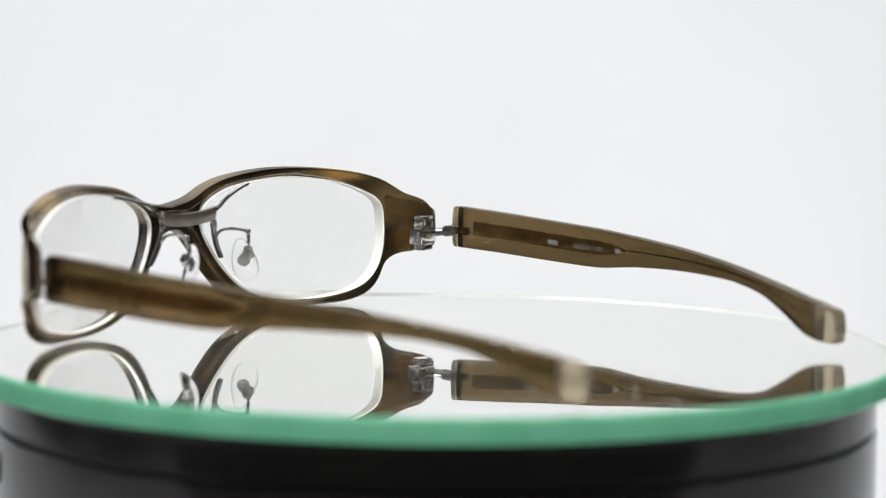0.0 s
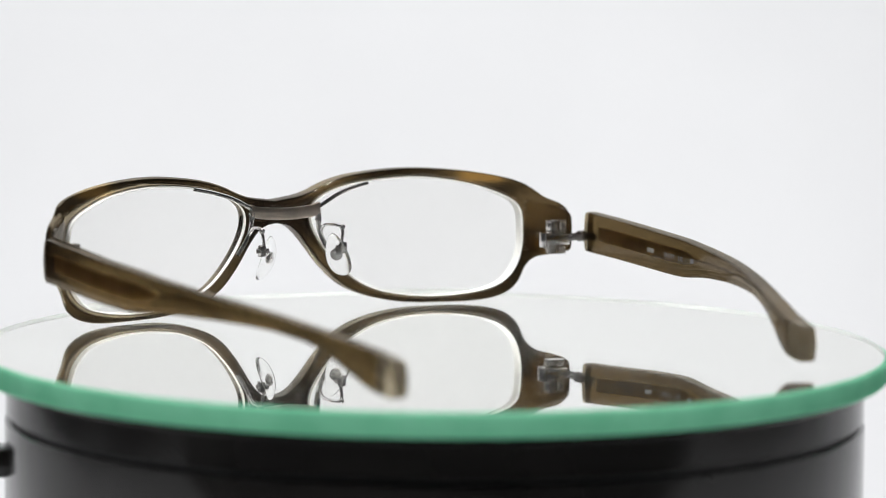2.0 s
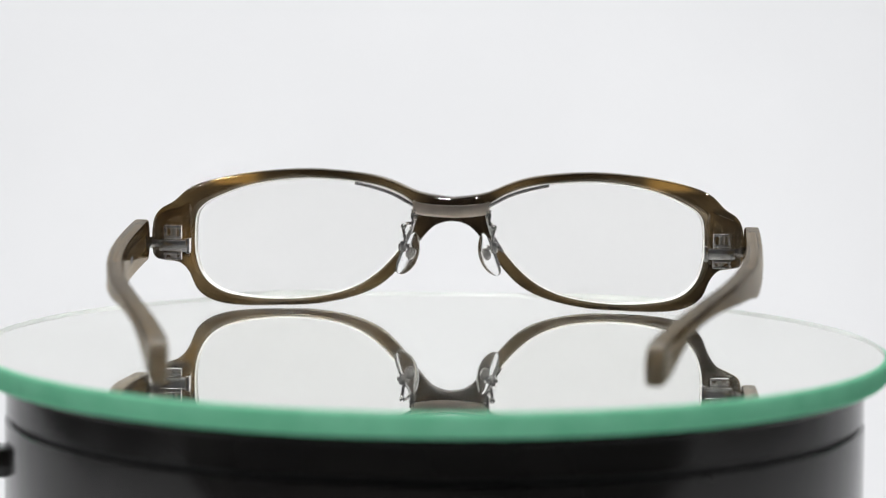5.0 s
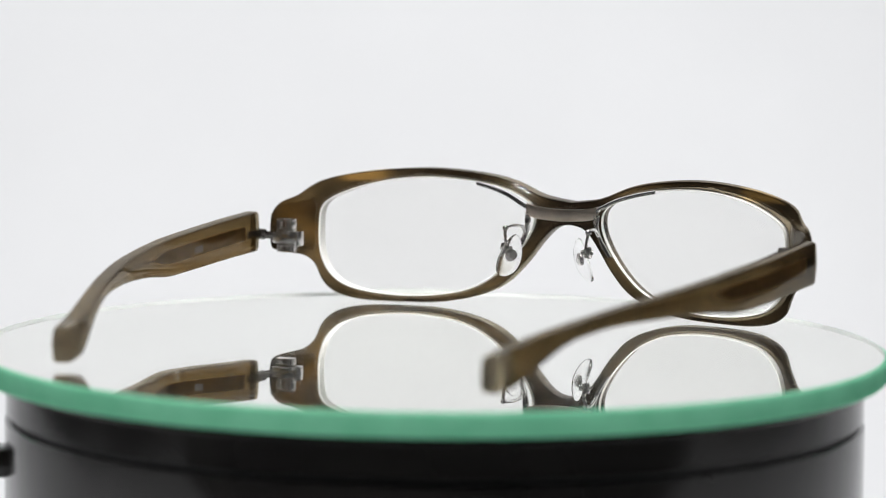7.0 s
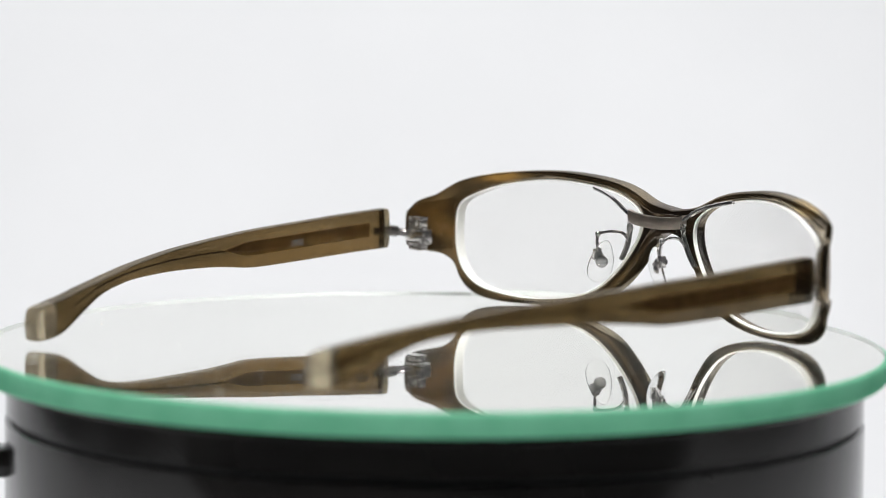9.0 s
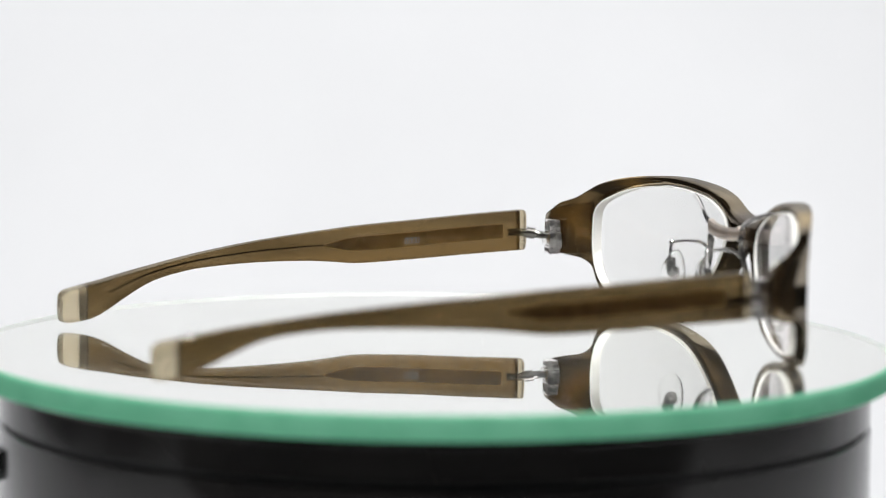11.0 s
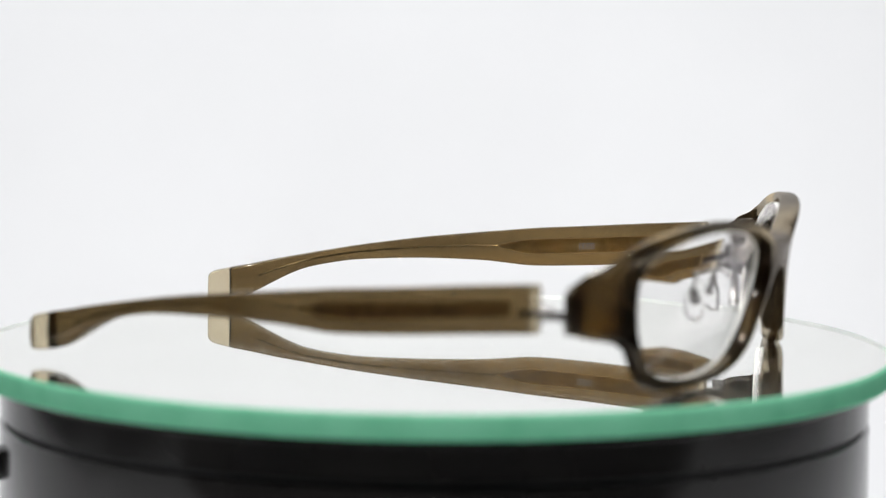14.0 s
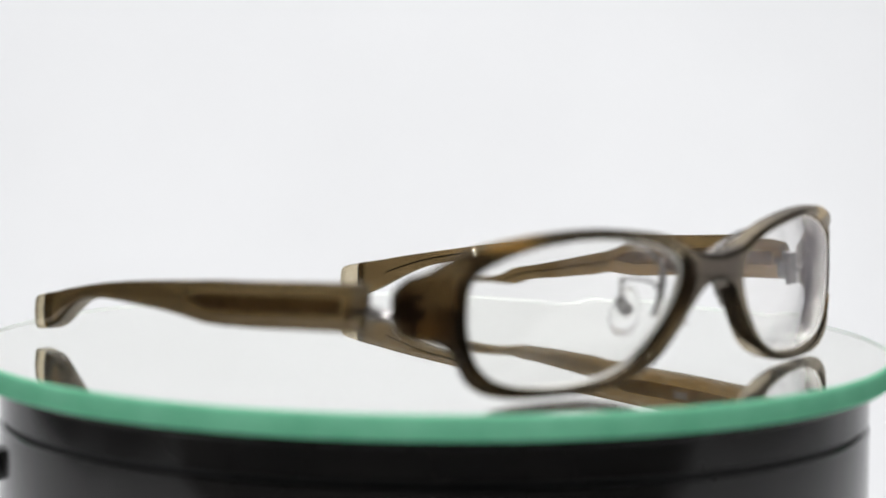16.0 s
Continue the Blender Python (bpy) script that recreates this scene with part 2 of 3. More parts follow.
def make_room():
    x0, x1, y0, y1, z0, z1, t = -1.7, 1.7, -2.0, 1.3, FLOOR_Z - 0.01, 1.9, 0.08
    for name, lo, hi in (("floor", (x0, y0, z0 - t), (x1, y1, z0)), ("ceiling", (x0, y0, z1), (x1, y1, z1 + t)),
                         ("wall_west", (x0 - t, y0, z0), (x0, y1, z1)), ("wall_east", (x1, y0, z0), (x1 + t, y1, z1)),
                         ("wall_south", (x0, y0 - t, z0), (x1, y0, z1)), ("wall_north", (x0, y1, z0), (x1, y1 + t, z1))):
        bm = block(bmesh.new(), lo, hi, 0.004)
        ob = new(name, link_mesh(name, bm, WALL))
        tagged(ob, "plain dark grey painted " + name.split("_")[0] + " of the studio", name.split("_")[0], kind="structure")


make_backdrop()
make_room()

# ---- the turntable ----
TOP = 1.2 * MM


def make_turntable():
    base = new("turntable")
    base.location = (0.7 * MM, 0, FLOOR_Z)
    tagged(base, "round glossy black plastic turntable base standing on white paper", "turntable")
    h = -FLOOR_Z
    R = 94.2 * MM
    bm = lathe(bmesh.new(), [(0, h - 5.0 * MM), (R - 3 * MM, h - 5.0 * MM), (R - 0.8 * MM, h - 5.4 * MM), (R, h - 6.2 * MM), (R, h - 12.6 * MM),
                             (R - 0.5 * MM, h - 13.0 * MM), (R - 1.0 * MM, h - 13.1 * MM)], 192)
    part("turning_top", bm, GLOSS_BLACK, base)
    bm = lathe(bmesh.new(), [(R - 1.0 * MM, h - 13.9 * MM), (R - 0.4 * MM, h - 14.0 * MM), (R + 0.2 * MM, h - 14.5 * MM), (R + 0.4 * MM, 2 * MM), (R - 1 * MM, 0.2 * MM), (0, 0.2 * MM)], 192)
    part("body", bm, GLOSS_BLACK, base)
    bm = lathe(bmesh.new(), [(R - 1.1 * MM, h - 12.1 * MM), (R - 1.1 * MM, h - 15.1 * MM)], 192)
    part("groove", bm, BLACK_LINE, base)
    bm = block(bmesh.new(), (-R - 6 * MM, -14 * MM, h - 27.5 * MM), (-R + 2 * MM, -4 * MM, h - 21.0 * MM), 1.2 * MM)
    part("switch", bm, GLOSS_BLACK, base, "small black switch on the side")
    return base


def make_plate():
    plate = new("mirror_plate")
    tagged(plate, "round mirror glass plate with ground green edge on the turntable", "mirror")
    r, low = 100 * MM, -4.0 * MM
    face = part("glass_face", lathe(bmesh.new(), [(0, TOP), (r - 0.8 * MM, TOP)], 256), PLATE_GLASS, plate, "", False, False)
    face.visible_shadow = False
    part("green_edge", lathe(bmesh.new(), [(r - 0.8 * MM, TOP), (r - 0.25 * MM, TOP - 0.35 * MM), (r, TOP - 0.8 * MM), (r, low + 0.5 * MM), (r - 0.5 * MM, low), (r - 1.5 * MM, low)], 256), GREEN_EDGE, plate, "ground pale green glass edge")
    # added liner hides the green; its pale colour stands in for light inside
    part("edge_liner", lathe(bmesh.new(), [(r - 0.85 * MM, TOP - 0.1 * MM), (r - 0.85 * MM, low + 0.35 * MM)], 256), PALE_EDGE, plate, "pale ring added inside the glass edge for its inner light")
    part("silvering", lathe(bmesh.new(), [(0, low + 0.3 * MM), (r - 0.9 * MM, low + 0.3 * MM)], 192), MIRROR, plate, "mirror coating under the glass", False, False)
    bm = bmesh.new()
    rng = random.Random(4)
    for _ in range(90):
        r, a = 96 * MM * math.sqrt(rng.random()), rng.uniform(0, 2 * math.pi)
        size, turned = rng.uniform(0.08, 0.22) * MM, rng.uniform(0, math.pi)
        long = rng.choice((1, 1, 1.5, 4))
        u = Vector((math.cos(turned), math.sin(turned), 0)) * size * long
        v = Vector((-math.sin(turned), math.cos(turned), 0)) * size
        c = Vector((r * math.cos(a), r * math.sin(a), TOP + 0.02 * MM))
        lift = Vector((0, 0, size))
        low = [bm.verts.new(c + p) for p in (-u, v, u, -v)]
        tip = bm.verts.new(c + lift)
        for p, q in zip(low, low[1:] + low[:1]):
            bm.faces.new((p, q, tip))
        bm.faces.new(low)
    tagged(part("dust", bm, DUST, plate, "scattered white dust specks and lint", False), kind="stuff")
    return plate


make_turntable()
PLATE = make_plate()

# ---- the eyeglasses (millimetres, x to the wearer's right, y ahead) ----
GLASSES = new("eyeglasses")
tagged(GLASSES, "smoky brown translucent acetate eyeglasses, open, standing on a round mirror", "eyeglasses")
OFF = -0.2


def block_depth(x):
    """How far the end block stands proud of the rim's back."""
    t = min(1, max(0, (abs(x) - 60.5) / 2.5))
    return 1.5 * t * t * (3 - 2 * t)


def back_y(x, z):
    """Back of the front: gently bowed, sweeping back at the end blocks."""
    x = abs(x)
    return 71.3 - 0.00317 * x * x - 0.85 * max(0, x - 60.5) + block_depth(x) + 0.13 * max(0, 1 - (x / 62) ** 2) * (z - 17)


def front_y(x, z):
    x = abs(x)
    y = 76.6 - 0.004 * x * x - 0.8 * max(0, x - 63) + 0.13 * max(0, 1 - (x / 62) ** 2) * (z - 17)
    return max(y, back_y(x, z) + 2.6)


def place(x, y, z):
    return Vector(((x + OFF) * MM, y * MM, (z + 0.35) * MM))


OUTER = [(0, 26.7), (7.8, 27.9), (14.9, 30.8), (22, 32.5), (34, 33.6), (46, 33.1), (56, 31.6), (62.0, 29.6), (65.4, 26.6), (68.2, 24.9),
         (69.6, 22.0), (69.8, 16.2), (69.1, 13.6), (67.0, 12.6), (64.2, 11.7), (62.2, 9.2), (60.2, 4.8), (56.5, 2.2), (50.5, 1.0), (41, 0.85),
         (32, 1.2), (23.4, 2.9), (16.8, 5.9), (11.8, 10.8), (7.8, 16.2), (4.9, 19.5), (2.5, 20.8)]
INNER = [(8.7, 22.7), (9.9, 25.8), (14.4, 28.5), (21.8, 30.5), (35, 31.6), (47, 30.3), (55.4, 27.5), (59.9, 24.4), (60.8, 19), (60.4, 12.6),
         (58.2, 7.6), (53.5, 4.3), (45, 2.7), (35.5, 2.6), (26.4, 4.1), (19.6, 7.3), (14.0, 12.5), (9.9, 18.4)]


def mesh_of(ob):
    me = bpy.data.meshes.new_from_object(ob.evaluated_get(bpy.context.evaluated_depsgraph_get()))
    data = ob.data
    bpy.data.objects.remove(ob)
    bpy.data.curves.remove(data)
    return me


def flat_solid(loops, half, edge):
    """A plate with holes from closed loops, with rounded edges; its thickness runs along z."""
    cu = bpy.data.curves.new("outline", "CURVE")
    cu.dimensions, cu.fill_mode = "2D", "BOTH"
    cu.extrude, cu.bevel_depth, cu.bevel_resolution, cu.offset = half - edge, edge, 2, -edge
    for loop in loops:
        sp = cu.splines.new("POLY")
        sp.points.add(len(loop) - 1)
        for q, c in zip(sp.points, loop):
            q.co = (c[0], c[1], 0, 1)
        sp.use_cyclic_u = True
    me = mesh_of(new("outline", cu))
    bm = bmesh.new()
    bm.from_mesh(me)
    bpy.data.meshes.remove(me)
    bmesh.ops.remove_doubles(bm, verts=bm.verts, dist=0.002)
    return bm


FRONT_DEPTH = 8.0


def make_front():
    half = smooth_line(OUTER + [(0, 21.2)], 4)
    full = [tuple(p) for p in half] + [(-p[0], p[1]) for p in reversed(half[1:-1])]
    hole = [tuple(p) for p in smooth_line(INNER, 4, True)]
    bm = flat_solid([full, hole, [(-x, z) for x, z in reversed(hole)]], FRONT_DEPTH / 2, 0.95)
    for v in bm.verts:
        x, z, w = v.co
        y = back_y(x, z) + (w + FRONT_DEPTH / 2) if w < 0 else front_y(x, z) - (FRONT_DEPTH / 2 - w)
        v.co = place(x, y, z)
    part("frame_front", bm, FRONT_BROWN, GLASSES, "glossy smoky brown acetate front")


def lens_front(x, z):
    """The lens's bowed front surface."""
    return 73.3 - 0.00317 * x * x + 0.13 * max(0, 1 - (x / 62) ** 2) * (z - 17)


def make_lens(side):
    """A short-sighted lens: thin in the middle, with a thick ground edge on the temple side."""
    loop = [np.array(p) for p in smooth_line(INNER, 4, True)]
    mid = np.mean(loop, axis=0)

    def ring(scale, back, inset, push=0.0):
        out = []
        for p in loop:
            d = p - mid
            q = mid + (d - inset * d / np.linalg.norm(d)) * scale
            thick = 1.9 + (0.15 + 1.15 * min(1, max(0, (p[0] - 25) / 30))) * scale ** 2
            out.append(place(side * q[0], lens_front(*q) - (thick + push if back else push), q[1]))
        return out
    inner = (0.02, 0.2, 0.4, 0.6, 0.8, 0.92, 1.0)
    rings = [ring(s, True, 0.12) for s in inner] + [ring(s, False, 0.12) for s in reversed(inner)]
    lens = part("lens", loft(bmesh.new(), rings), LENS, GLASSES, "clear coated lens")
    lens.visible_shadow = False
    lens.data.materials.append(GROUND_EDGE)
    count = len(loop)
    for f in lens.data.polygons:
        if {v // count for v in f.vertices} == {6, 7}:
            f.material_index = 1
    rings = [ring(1, True, 0.1, 0.03), ring(1, True, 0.1, 0.2), ring(1, True, 0.2, 0.22), ring(1, True, 0.4, 0.12), ring(1, True, 0.4, 0.03), ring(1, True, 0.1, 0.03)]
    bm = loft(bmesh.new(), rings, (False, False))
    bmesh.ops.remove_doubles(bm, verts=bm.verts, dist=1e-7)
    part("lens_edge", bm, GROUND_EDGE, lens, "matte cream ground bevel of the lens")


def make_end_block(side):
    outline = [(61.6, 14.0), (63.4, 13.2), (66.6, 12.9), (68.6, 13.6), (69.2, 15), (69.2, 21.5), (68.6, 23.3), (67, 24.5), (63.4, 25.3), (61.6, 25.2)]
    outline = [tuple(p) for p in smooth_line(outline, 4, True)]
    c = np.mean(outline, axis=0)
    rings = []
    for depth, s in ((0.03, 0.5), (0.03, 1.0), (0.4, 1.0), (0.8, 0.95), (1.0, 0.86), (1.0, 0.4)):
        ring = []
        for x, z in outline:
            x, z = c[0] + (x - c[0]) * s, c[1] + (z - c[1]) * s
            ring.append(place(side * x, back_y(x, z) - 0.02 - depth * block_depth(x), z))
        rings.append(ring)
    part("end_block", loft(bmesh.new(), rings), BLOCK_BROWN, GLASSES, "glossy brown end block carrying the hinge")


def make_hinge(side):
    sx = lambda a, b: (min(side * a, side * b), max(side * a, side * b))

    def box(name, xa, xb, ya, yb, za, zb, parent):
        lo, hi = sx(xa, xb)
        bm = block(bmesh.new(), place(lo, ya, za), place(hi, yb, zb), 0.35 * MM)
        return part(name, bm, HINGE_STEEL, parent)
    def loop(name, xa, xb, ya, yb, za, zb, bar, parent):
        """A small metal frame of four bars."""
        bm = bmesh.new()
        for x0, x1, z0, z1 in ((xa, xb, zb - bar, zb), (xa, xb, za, za + bar), (xa, xa + bar, za + bar, zb - bar), (xb - bar, xb, za + bar, zb - bar)):
            lo, hi = sx(x0, x1)
            block(bm, place(lo, ya, z0), place(hi, yb, z1), 0.16 * MM)
        return part(name, bm, HINGE_STEEL, parent)
    hinge = box("hinge", 61.4, 67.8, 47.9, 49.6, 15.3, 18.0, GLASSES)
    hinge["label"] = "small polished steel hinge"
    box("end_plate", 60.5, 61.5, 47.4, 50.6, 14.8, 18.5, hinge)
    loop("knuckle", 62.6, 66.8, 48.2, 50.8, 18.2, 21.4, 0.65, hinge)
    loop("knuckle", 62.6, 66.8, 48.2, 50.8, 13.2, 15.1, 0.55, hinge)
    bm = tube(bmesh.new(), [place(side * 64.7, 50.2, z) for z in (13.6, 21.0)], 0.7 * MM, 12)
    part("hinge_pin", bm, STEEL, hinge, "thin dark steel pin")
    rod = [(67.0, 49.6, 16.9), (68.8, 48.4, 17.2), (70.0, 46.2, 17.6), (70.5, 43.0, 17.9), (70.8, 40.2, 17.8)]
    bm = tube(bmesh.new(), [place(side * x, yy, z) for x, yy, z in rod], 0.95 * MM, 12)
    part("rod", bm, ROD_STEEL, hinge, "dark thin steel rod")
    bm = tube(bmesh.new(), [place(side * x, yy, z) for x, yy, z in ((69.6, 46.8, 17.5), (70.2, 44.8, 17.8))], 1.35 * MM, 12)
    part("collar", bm, ROD_STEEL, hinge)


# along the temple: y, outer x, top z, bottom z, thickness
ARM = [(44.6, 73.2, 23.5, 13.8, 3.6), (31, 73.4, 22.6, 13.1, 3.8), (17, 73.3, 21.5, 12.2, 3.8), (3, 72.4, 20.5, 11.6, 3.7), (-4, 71.6, 19.8, 12.1, 3.6),
       (-11, 70.5, 19.1, 12.6, 3.5), (-24, 67.6, 17.7, 12.8, 3.4), (-37, 63.4, 15.9, 12.4, 3.4), (-44, 60.9, 14.7, 11.6, 3.5), (-51, 58.3, 13.4, 10.0, 3.7),
       (-57.2, 56.1, 12.2, 7.0, 3.9), (-62.6, 54.3, 11.0, 3.9, 4.1), (-66.8, 53.2, 10.2, 2.3, 4.3), (-72.8, 51.6, 8.9, 1.5, 3.3)]
ARM_LINE = smooth_line(ARM, 6)


def arm_at(y):
    ys = [r[0] for r in ARM_LINE][::-1]
    return [float(np.interp(y, ys, [r[k] for r in ARM_LINE][::-1])) for k in range(1, 5)]


SPLAY = {1: -0.6, -1: 0.0}
LIFT = {1: 0.6, -1: 0.0}
RAISE = {1: 0.15, -1: -0.25}


def on_arm(side, x, y, z):
    """A point of the temple, which swings a little about its hinge."""
    a = radians(SPLAY[side]) * side
    dx, dy = side * (x - 70), y - 45
    return place(side * 70 + dx * math.cos(a) - dy * math.sin(a) * side, 45 + dy * math.cos(a), z + RAISE[side] + LIFT[side] * max(0, 45 - y) / 118)


def arm_ring(side, y, shrink=1.0):
    xo, zt, zb, th = arm_at(y)
    a, b, cx, cz = th / 2 * shrink, (zt - zb) / 2 * shrink, xo - th / 2, (zt + zb) / 2
    groove = 0.35 * min(1, max(0, (8 - y) / 10)) * min(1, max(0, (y + 60) / 6))
    lean = 0.30 * min(1, max(0, (-18 - y) / 30))
    pts = []
    for k in range(36):
        t = 2 * math.pi * k / 36
        c, s = math.cos(t), math.sin(t)
        x = a * math.copysign(abs(c) ** 0.27, c)
        z = b * math.copysign(abs(s) ** 0.27, s)
        f = abs(z / b)
        if c > 0:
            x -= groove * math.exp(-((z / b - 0.1) / 0.22) ** 2)
            x += 0.25 * (1 - f)
        else:
            x -= 0.2 * (1 - f)
        pts.append(on_arm(side, cx + x, y - lean * x, cz + z))
    return pts


def make_temple(side):
    def span(y0, y1, n):
        return list(np.linspace(y0, y1, n))
    rings = [arm_ring(side, 42.9)] + [arm_ring(side, y) for y in span(42.5, -66.8, 72)] + [arm_ring(side, -67.2)]
    temple = part("temple", loft(bmesh.new(), rings), BROWN, GLASSES, "smoky brown acetate temple with a bent end")
    rings = [arm_ring(side, 44.6, 0.88), arm_ring(side, 44.4, 0.96)] + [arm_ring(side, y) for y in span(44.1, 42.94, 3)]
    part("temple_head", loft(bmesh.new(), rings), HEAD_BEIGE, temple, "paler see-through front end")
    rings = [arm_ring(side, y) for y in span(-67.24, -70.6, 4)] + [arm_ring(side, -71.5, 0.97), arm_ring(side, -72.2, 0.88), arm_ring(side, -72.6, 0.72)]
    part("temple_tip", loft(bmesh.new(), rings), BEIGE, temple, "paler see-through tip")
    # black ring imitates the dark band that refraction shows at this joint
    part("dark_band", loft(bmesh.new(), [arm_ring(side, -67.1, 0.985), arm_ring(side, -67.1, 1.005), arm_ring(side, -67.34, 1.005), arm_ring(side, -67.34, 0.985)], (False, False)), BLACK_LINE, temple, "thin black ring painted for the dark refraction band before the tip")
    rings = []
    for y in span(39, 0, 16) + [-3, -6]:
        xo, zt, zb, th = arm_at(y)
        cx, cz = xo - th / 2, (zt + zb) / 2 + 0.1
        hh = 1.65 if y > 0.5 else max(0.15, 1.65 * (y + 6.5) / 7.5)
        rings.append([on_arm(side, cx + u * 0.45, y, cz + v * hh) for u, v in ((-1, -0.8), (-0.8, -1), (0.8, -1), (1, -0.8), (1, 0.8), (0.8, 1), (-0.8, 1), (-1, 0.8))])
    core = part("core", loft(bmesh.new(), rings), DARK_STEEL, temple, "dark metal core inside the acetate")
    line = []
    for y in span(-5.5, -61, 24):
        xo, zt, zb, th = arm_at(y)
        line.append(on_arm(side, xo - th / 2, y, (zt + zb) / 2 + 0.1))
    part("core_wire", tube(bmesh.new(), line, 0.22 * MM, 6), STEEL, temple, "thin metal wire inside the acetate")
    return temple


def lettering(side, parent):
    """Marks on the inner face of the temple."""
    def bar(y0, y1, z0, z1):
        bm = bmesh.new()
        rings = []
        for d in (0.02, 0.07):
            ring = []
            for y, z in ((y0, z0), (y1, z0), (y1, z1), (y0, z1)):
                xo, zt, zb, th = arm_at(y)
                cz = (zt + zb) / 2
                inner = xo - th - 0.2 * (1 - abs((z) / ((zt - zb) / 2)))
                ring.append(on_arm(side, inner - d, y, cz + z))
            rings.append(ring)
        return part("marking", loft(bm, rings), INK, parent, smooth=False)

    def words(text, y0, size):
        cu = bpy.data.curves.new("marking", "FONT")
        cu.body, cu.size, cu.extrude = text, size, 0.02
        me = mesh_of(new("marking", cu))
        bm = bmesh.new()
        bm.from_mesh(me)
        bpy.data.meshes.remove(me)
        for v in bm.verts:
            y = y0 - side * v.co.x
            xo, zt, zb, th = arm_at(y)
            z = v.co.y - size * 0.35
            inner = xo - th - 0.2 * (1 - abs(z / ((zt - zb) / 2)))
            v.co = on_arm(side, inner - 0.05 - v.co.z, y, (zt + zb) / 2 + z)
        return part("marking", bm, INK, parent, smooth=False)
    if side > 0:
        for k in range(4):
            bar(16.6 - 0.75 * k, 16.05 - 0.75 * k, -0.5, 0.5)
        words("55", 9.0, 1.5)
        for y0, y1, z0, z1 in ((7.0, 6.2, 0.38, 0.5), (7.0, 6.2, -0.5, -0.38), (7.0, 6.88, -0.5, 0.5), (6.32, 6.2, -0.5, 0.5)):
            bar(y0, y1, z0, z1)
        words("17", 6.0, 1.5)
        words("132", 2.8, 1.5)
        for k in range(2):
            bar(-3.2 - 0.75 * k, -3.75 - 0.75 * k, -0.5, 0.5)
    else:
        for k in range(4):
            y = 17.6 - 0.95 * k
            for y0, y1, z0, z1 in ((y, y - 0.75, 0.55, 0.7), (y, y - 0.75, -0.7, -0.55), (y, y - 0.15, -0.55, 0.55), (y - 0.6, y - 0.75, -0.55, 0.55)):
                bar(y0, y1, z0, z1)


def make_bridge_bar():
    line = [(-9.2, 25.0), (-6.5, 24.3), (0, 23.9), (6.5, 24.3), (9.2, 25.0)]
    rings = []
    for x, z in smooth_line(line, 4):
        rings.append([place(x, 68.2 + u * 0.7, z + v * 1.4) for u, v in ((-1, -0.7), (-0.85, -1), (0.85, -1), (1, -0.7), (1, 0.7), (0.85, 1), (-0.85, 1), (-1, 0.7))])
    part("bridge_bar", loft(bmesh.new(), rings), BAR_STEEL, GLASSES, "satin metal bar across the bridge")


def make_rim_wire(side):
    path = [(23.4, 69.9, 30.4), (19, 69.2, 29.5), (14.4, 68.3, 28.1), (10.8, 67.9, 26.3), (8.9, 68.0, 25.2)]
    pts = [place(side * x, y, z) for x, y, z in smooth_line(path, 6)]
    part("rim_wire", tube(bmesh.new(), pts, 0.5 * MM, 8), STEEL, GLASSES, "thin metal wire along the upper lens edge")
    path = [(9.0, 68.0, 24.4), (9.0, 68.2, 22), (9.6, 68.4, 19.4), (10.6, 68.6, 17.2), (12.4, 68.8, 14.4)]
    pts = [place(side * x, y, z) for x, y, z in smooth_line(path, 6)]
    part("rim_wire", tube(bmesh.new(), pts, 0.5 * MM, 8, 1.6), STEEL, GLASSES, "thin metal strip along the nose side of the lens")


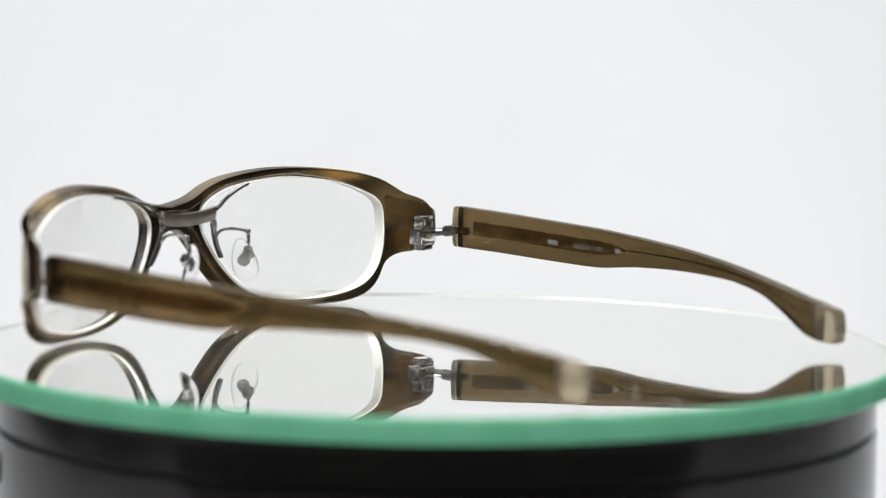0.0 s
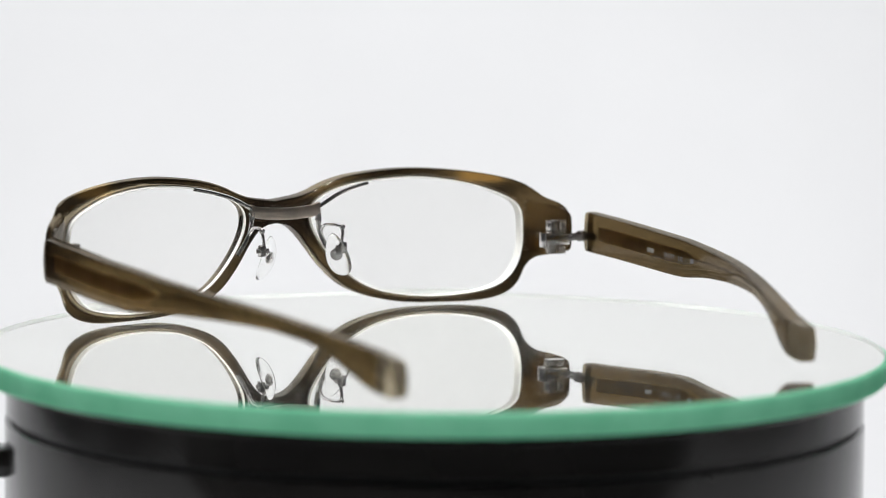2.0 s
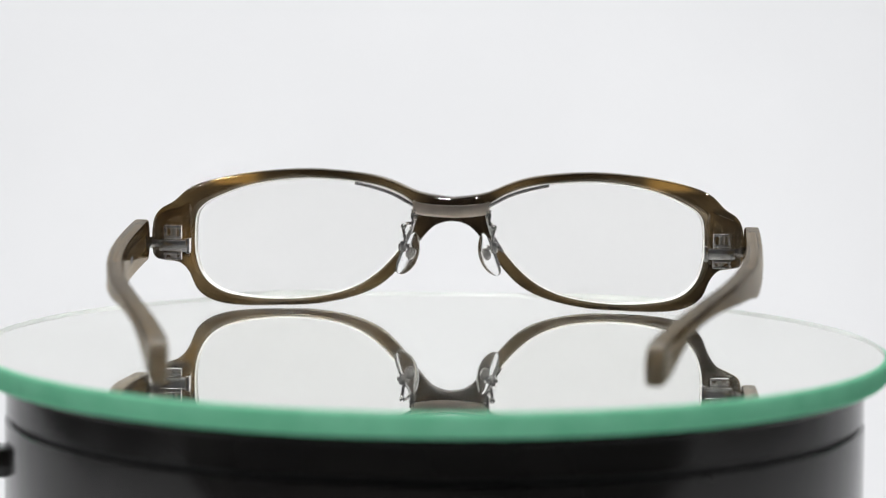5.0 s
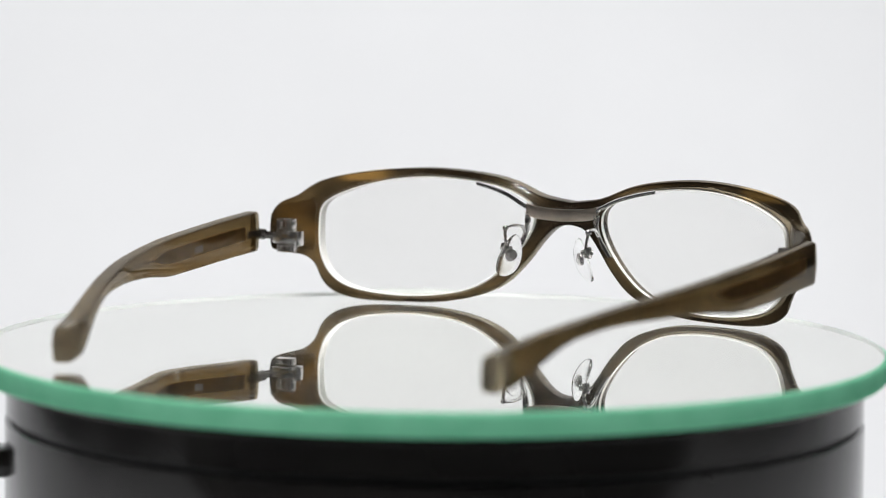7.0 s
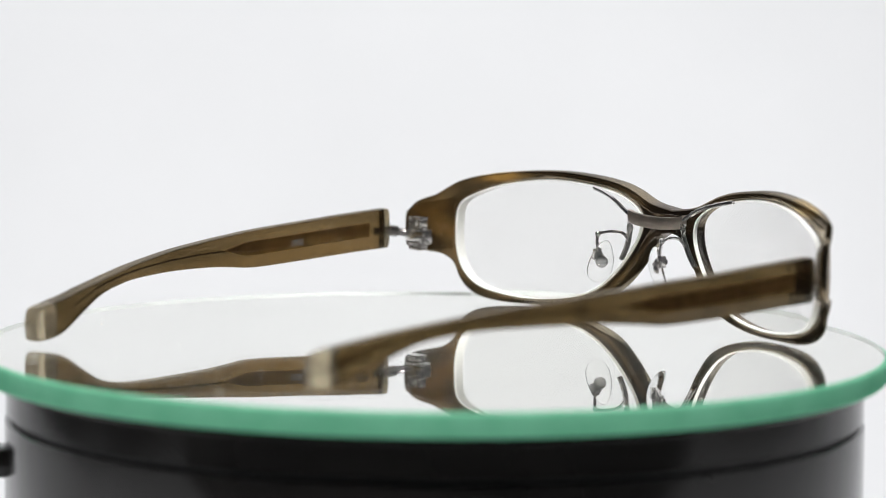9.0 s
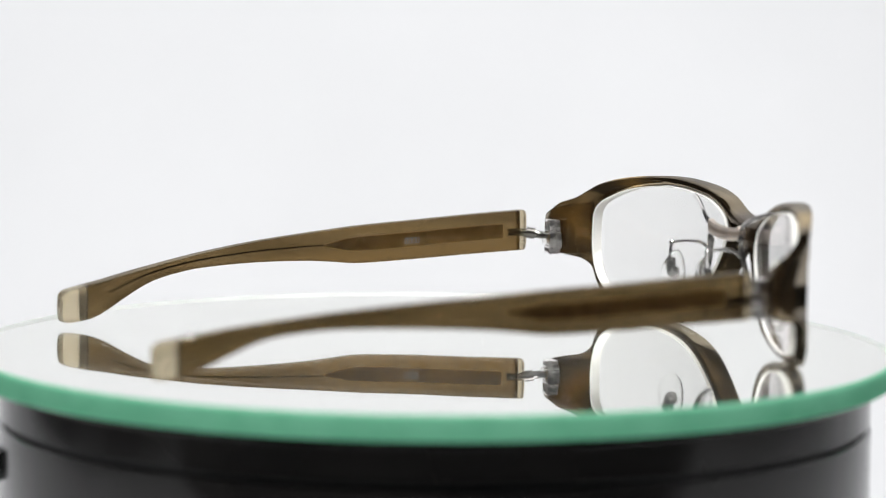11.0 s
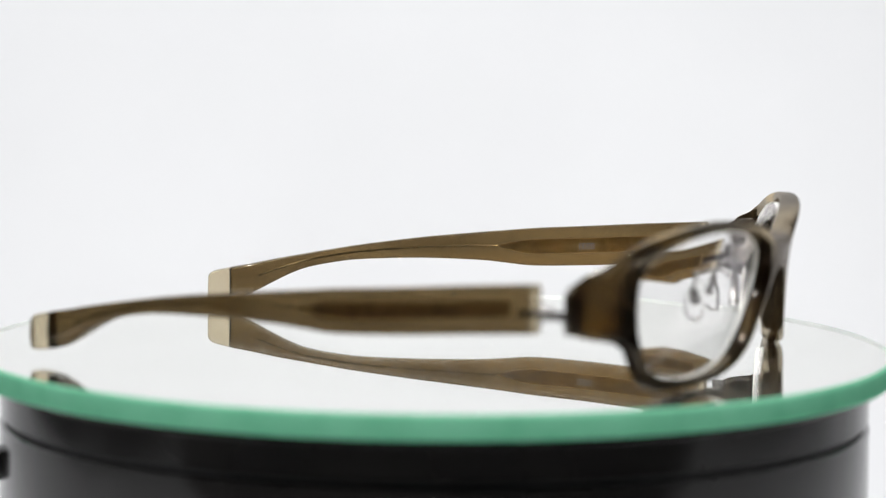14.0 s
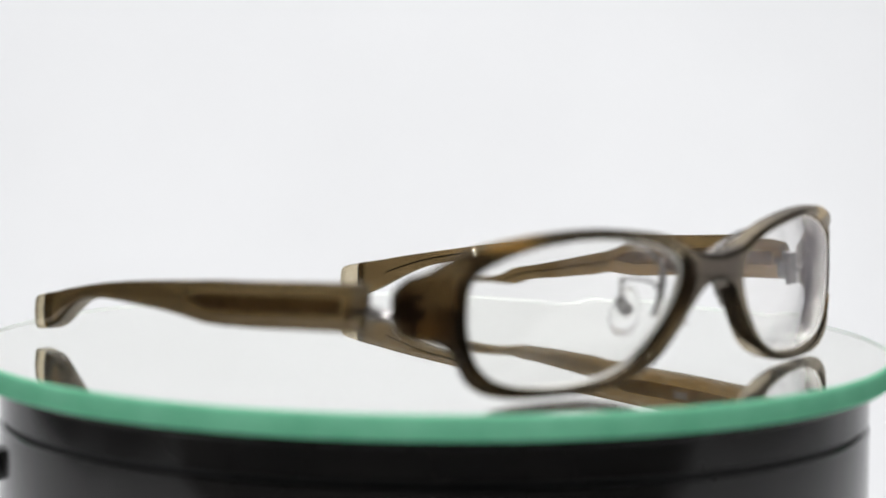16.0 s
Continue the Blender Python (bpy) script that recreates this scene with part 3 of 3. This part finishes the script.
def make_nose_pad(side):
    bm = bmesh.new()
    bmesh.ops.create_uvsphere(bm, u_segments=24, v_segments=16, radius=1.0)
    lean = Matrix.Rotation(radians(-20 * side), 3, "Y") @ Matrix.Rotation(radians(38 * side), 3, "Z")
    mid = Vector((9.3 * side, 59.4, 14.3))
    for v in bm.verts:
        x, y, z = v.co
        taper = 1.0 - 0.22 * z
        p = lean @ Vector((x * 1.6 + 0.9 * side * z * z, y * 2.9 * taper, z * 5.4))
        v.co = place(*(mid + p))
    pad = part("nose_pad", bm, SILICONE, GLASSES, "clear silicone nose pad")
    bm = lathe(bmesh.new(), [(0, -0.4), (1.1, -0.4), (1.45, -0.15), (1.45, 0.15), (1.1, 0.4), (0.45, 0.4), (0.4, 0.15), (0, 0.15)], 20)
    for v in bm.verts:
        v.co = place(*(mid + lean @ Vector((v.co.z, v.co.x, v.co.y + 0.4))))
    part("pad_plate", bm, HINGE_STEEL, pad, "small metal plate inside the pad")
    arm = [(9.7, 68.0, 19.4), (9.6, 66.4, 20.9), (9.9, 63.6, 21.4), (10.5, 61.0, 21.3), (10.8, 59.6, 20.6), (10.6, 59.2, 18.8), (10.3, 59.3, 16.8)]
    part("pad_arm", tube(bmesh.new(), [place(side * x, y, z) for x, y, z in smooth_line(arm, 4)], 0.4 * MM, 8), HINGE_STEEL, pad, "thin metal arm")
    bm = bmesh.new()
    bmesh.ops.create_uvsphere(bm, u_segments=14, v_segments=10, radius=0.75 * MM)
    bmesh.ops.translate(bm, verts=bm.verts, vec=place(side * 10.8, 59.6, 21.0))
    part("arm_end", bm, HINGE_STEEL, pad, "rounded metal bend of the arm")
    bm = block(bmesh.new(), place(min(side * 10.0, side * 11.6), 58.6, 14.9), place(max(side * 10.0, side * 11.6), 60.4, 17.6), 0.35 * MM)
    part("pad_box", bm, HINGE_STEEL, pad, "small metal box that holds the pad")
    bm = tube(bmesh.new(), [place(side * x, y, z) for x, y, z in ((9.2, 59.2, 16.2), (11.9, 60.1, 16.3))], 0.6 * MM, 14)
    part("pad_screw", bm, STEEL, pad, "round metal screw box")


make_front()
for side in (1, -1):
    make_lens(side)
    make_end_block(side)
    make_hinge(side)
    lettering(side, make_temple(side))
    make_rim_wire(side)
    make_nose_pad(side)
make_bridge_bar()


def motions():
    times = [0, 0.1, 0.2] + [0.5 * k for k in range(1, 32)] + [15.8, 15.9, 16.0]
    for thing in (GLASSES, PLATE):
        walk(thing, [(t, turn(t)) for t in times])


motions()
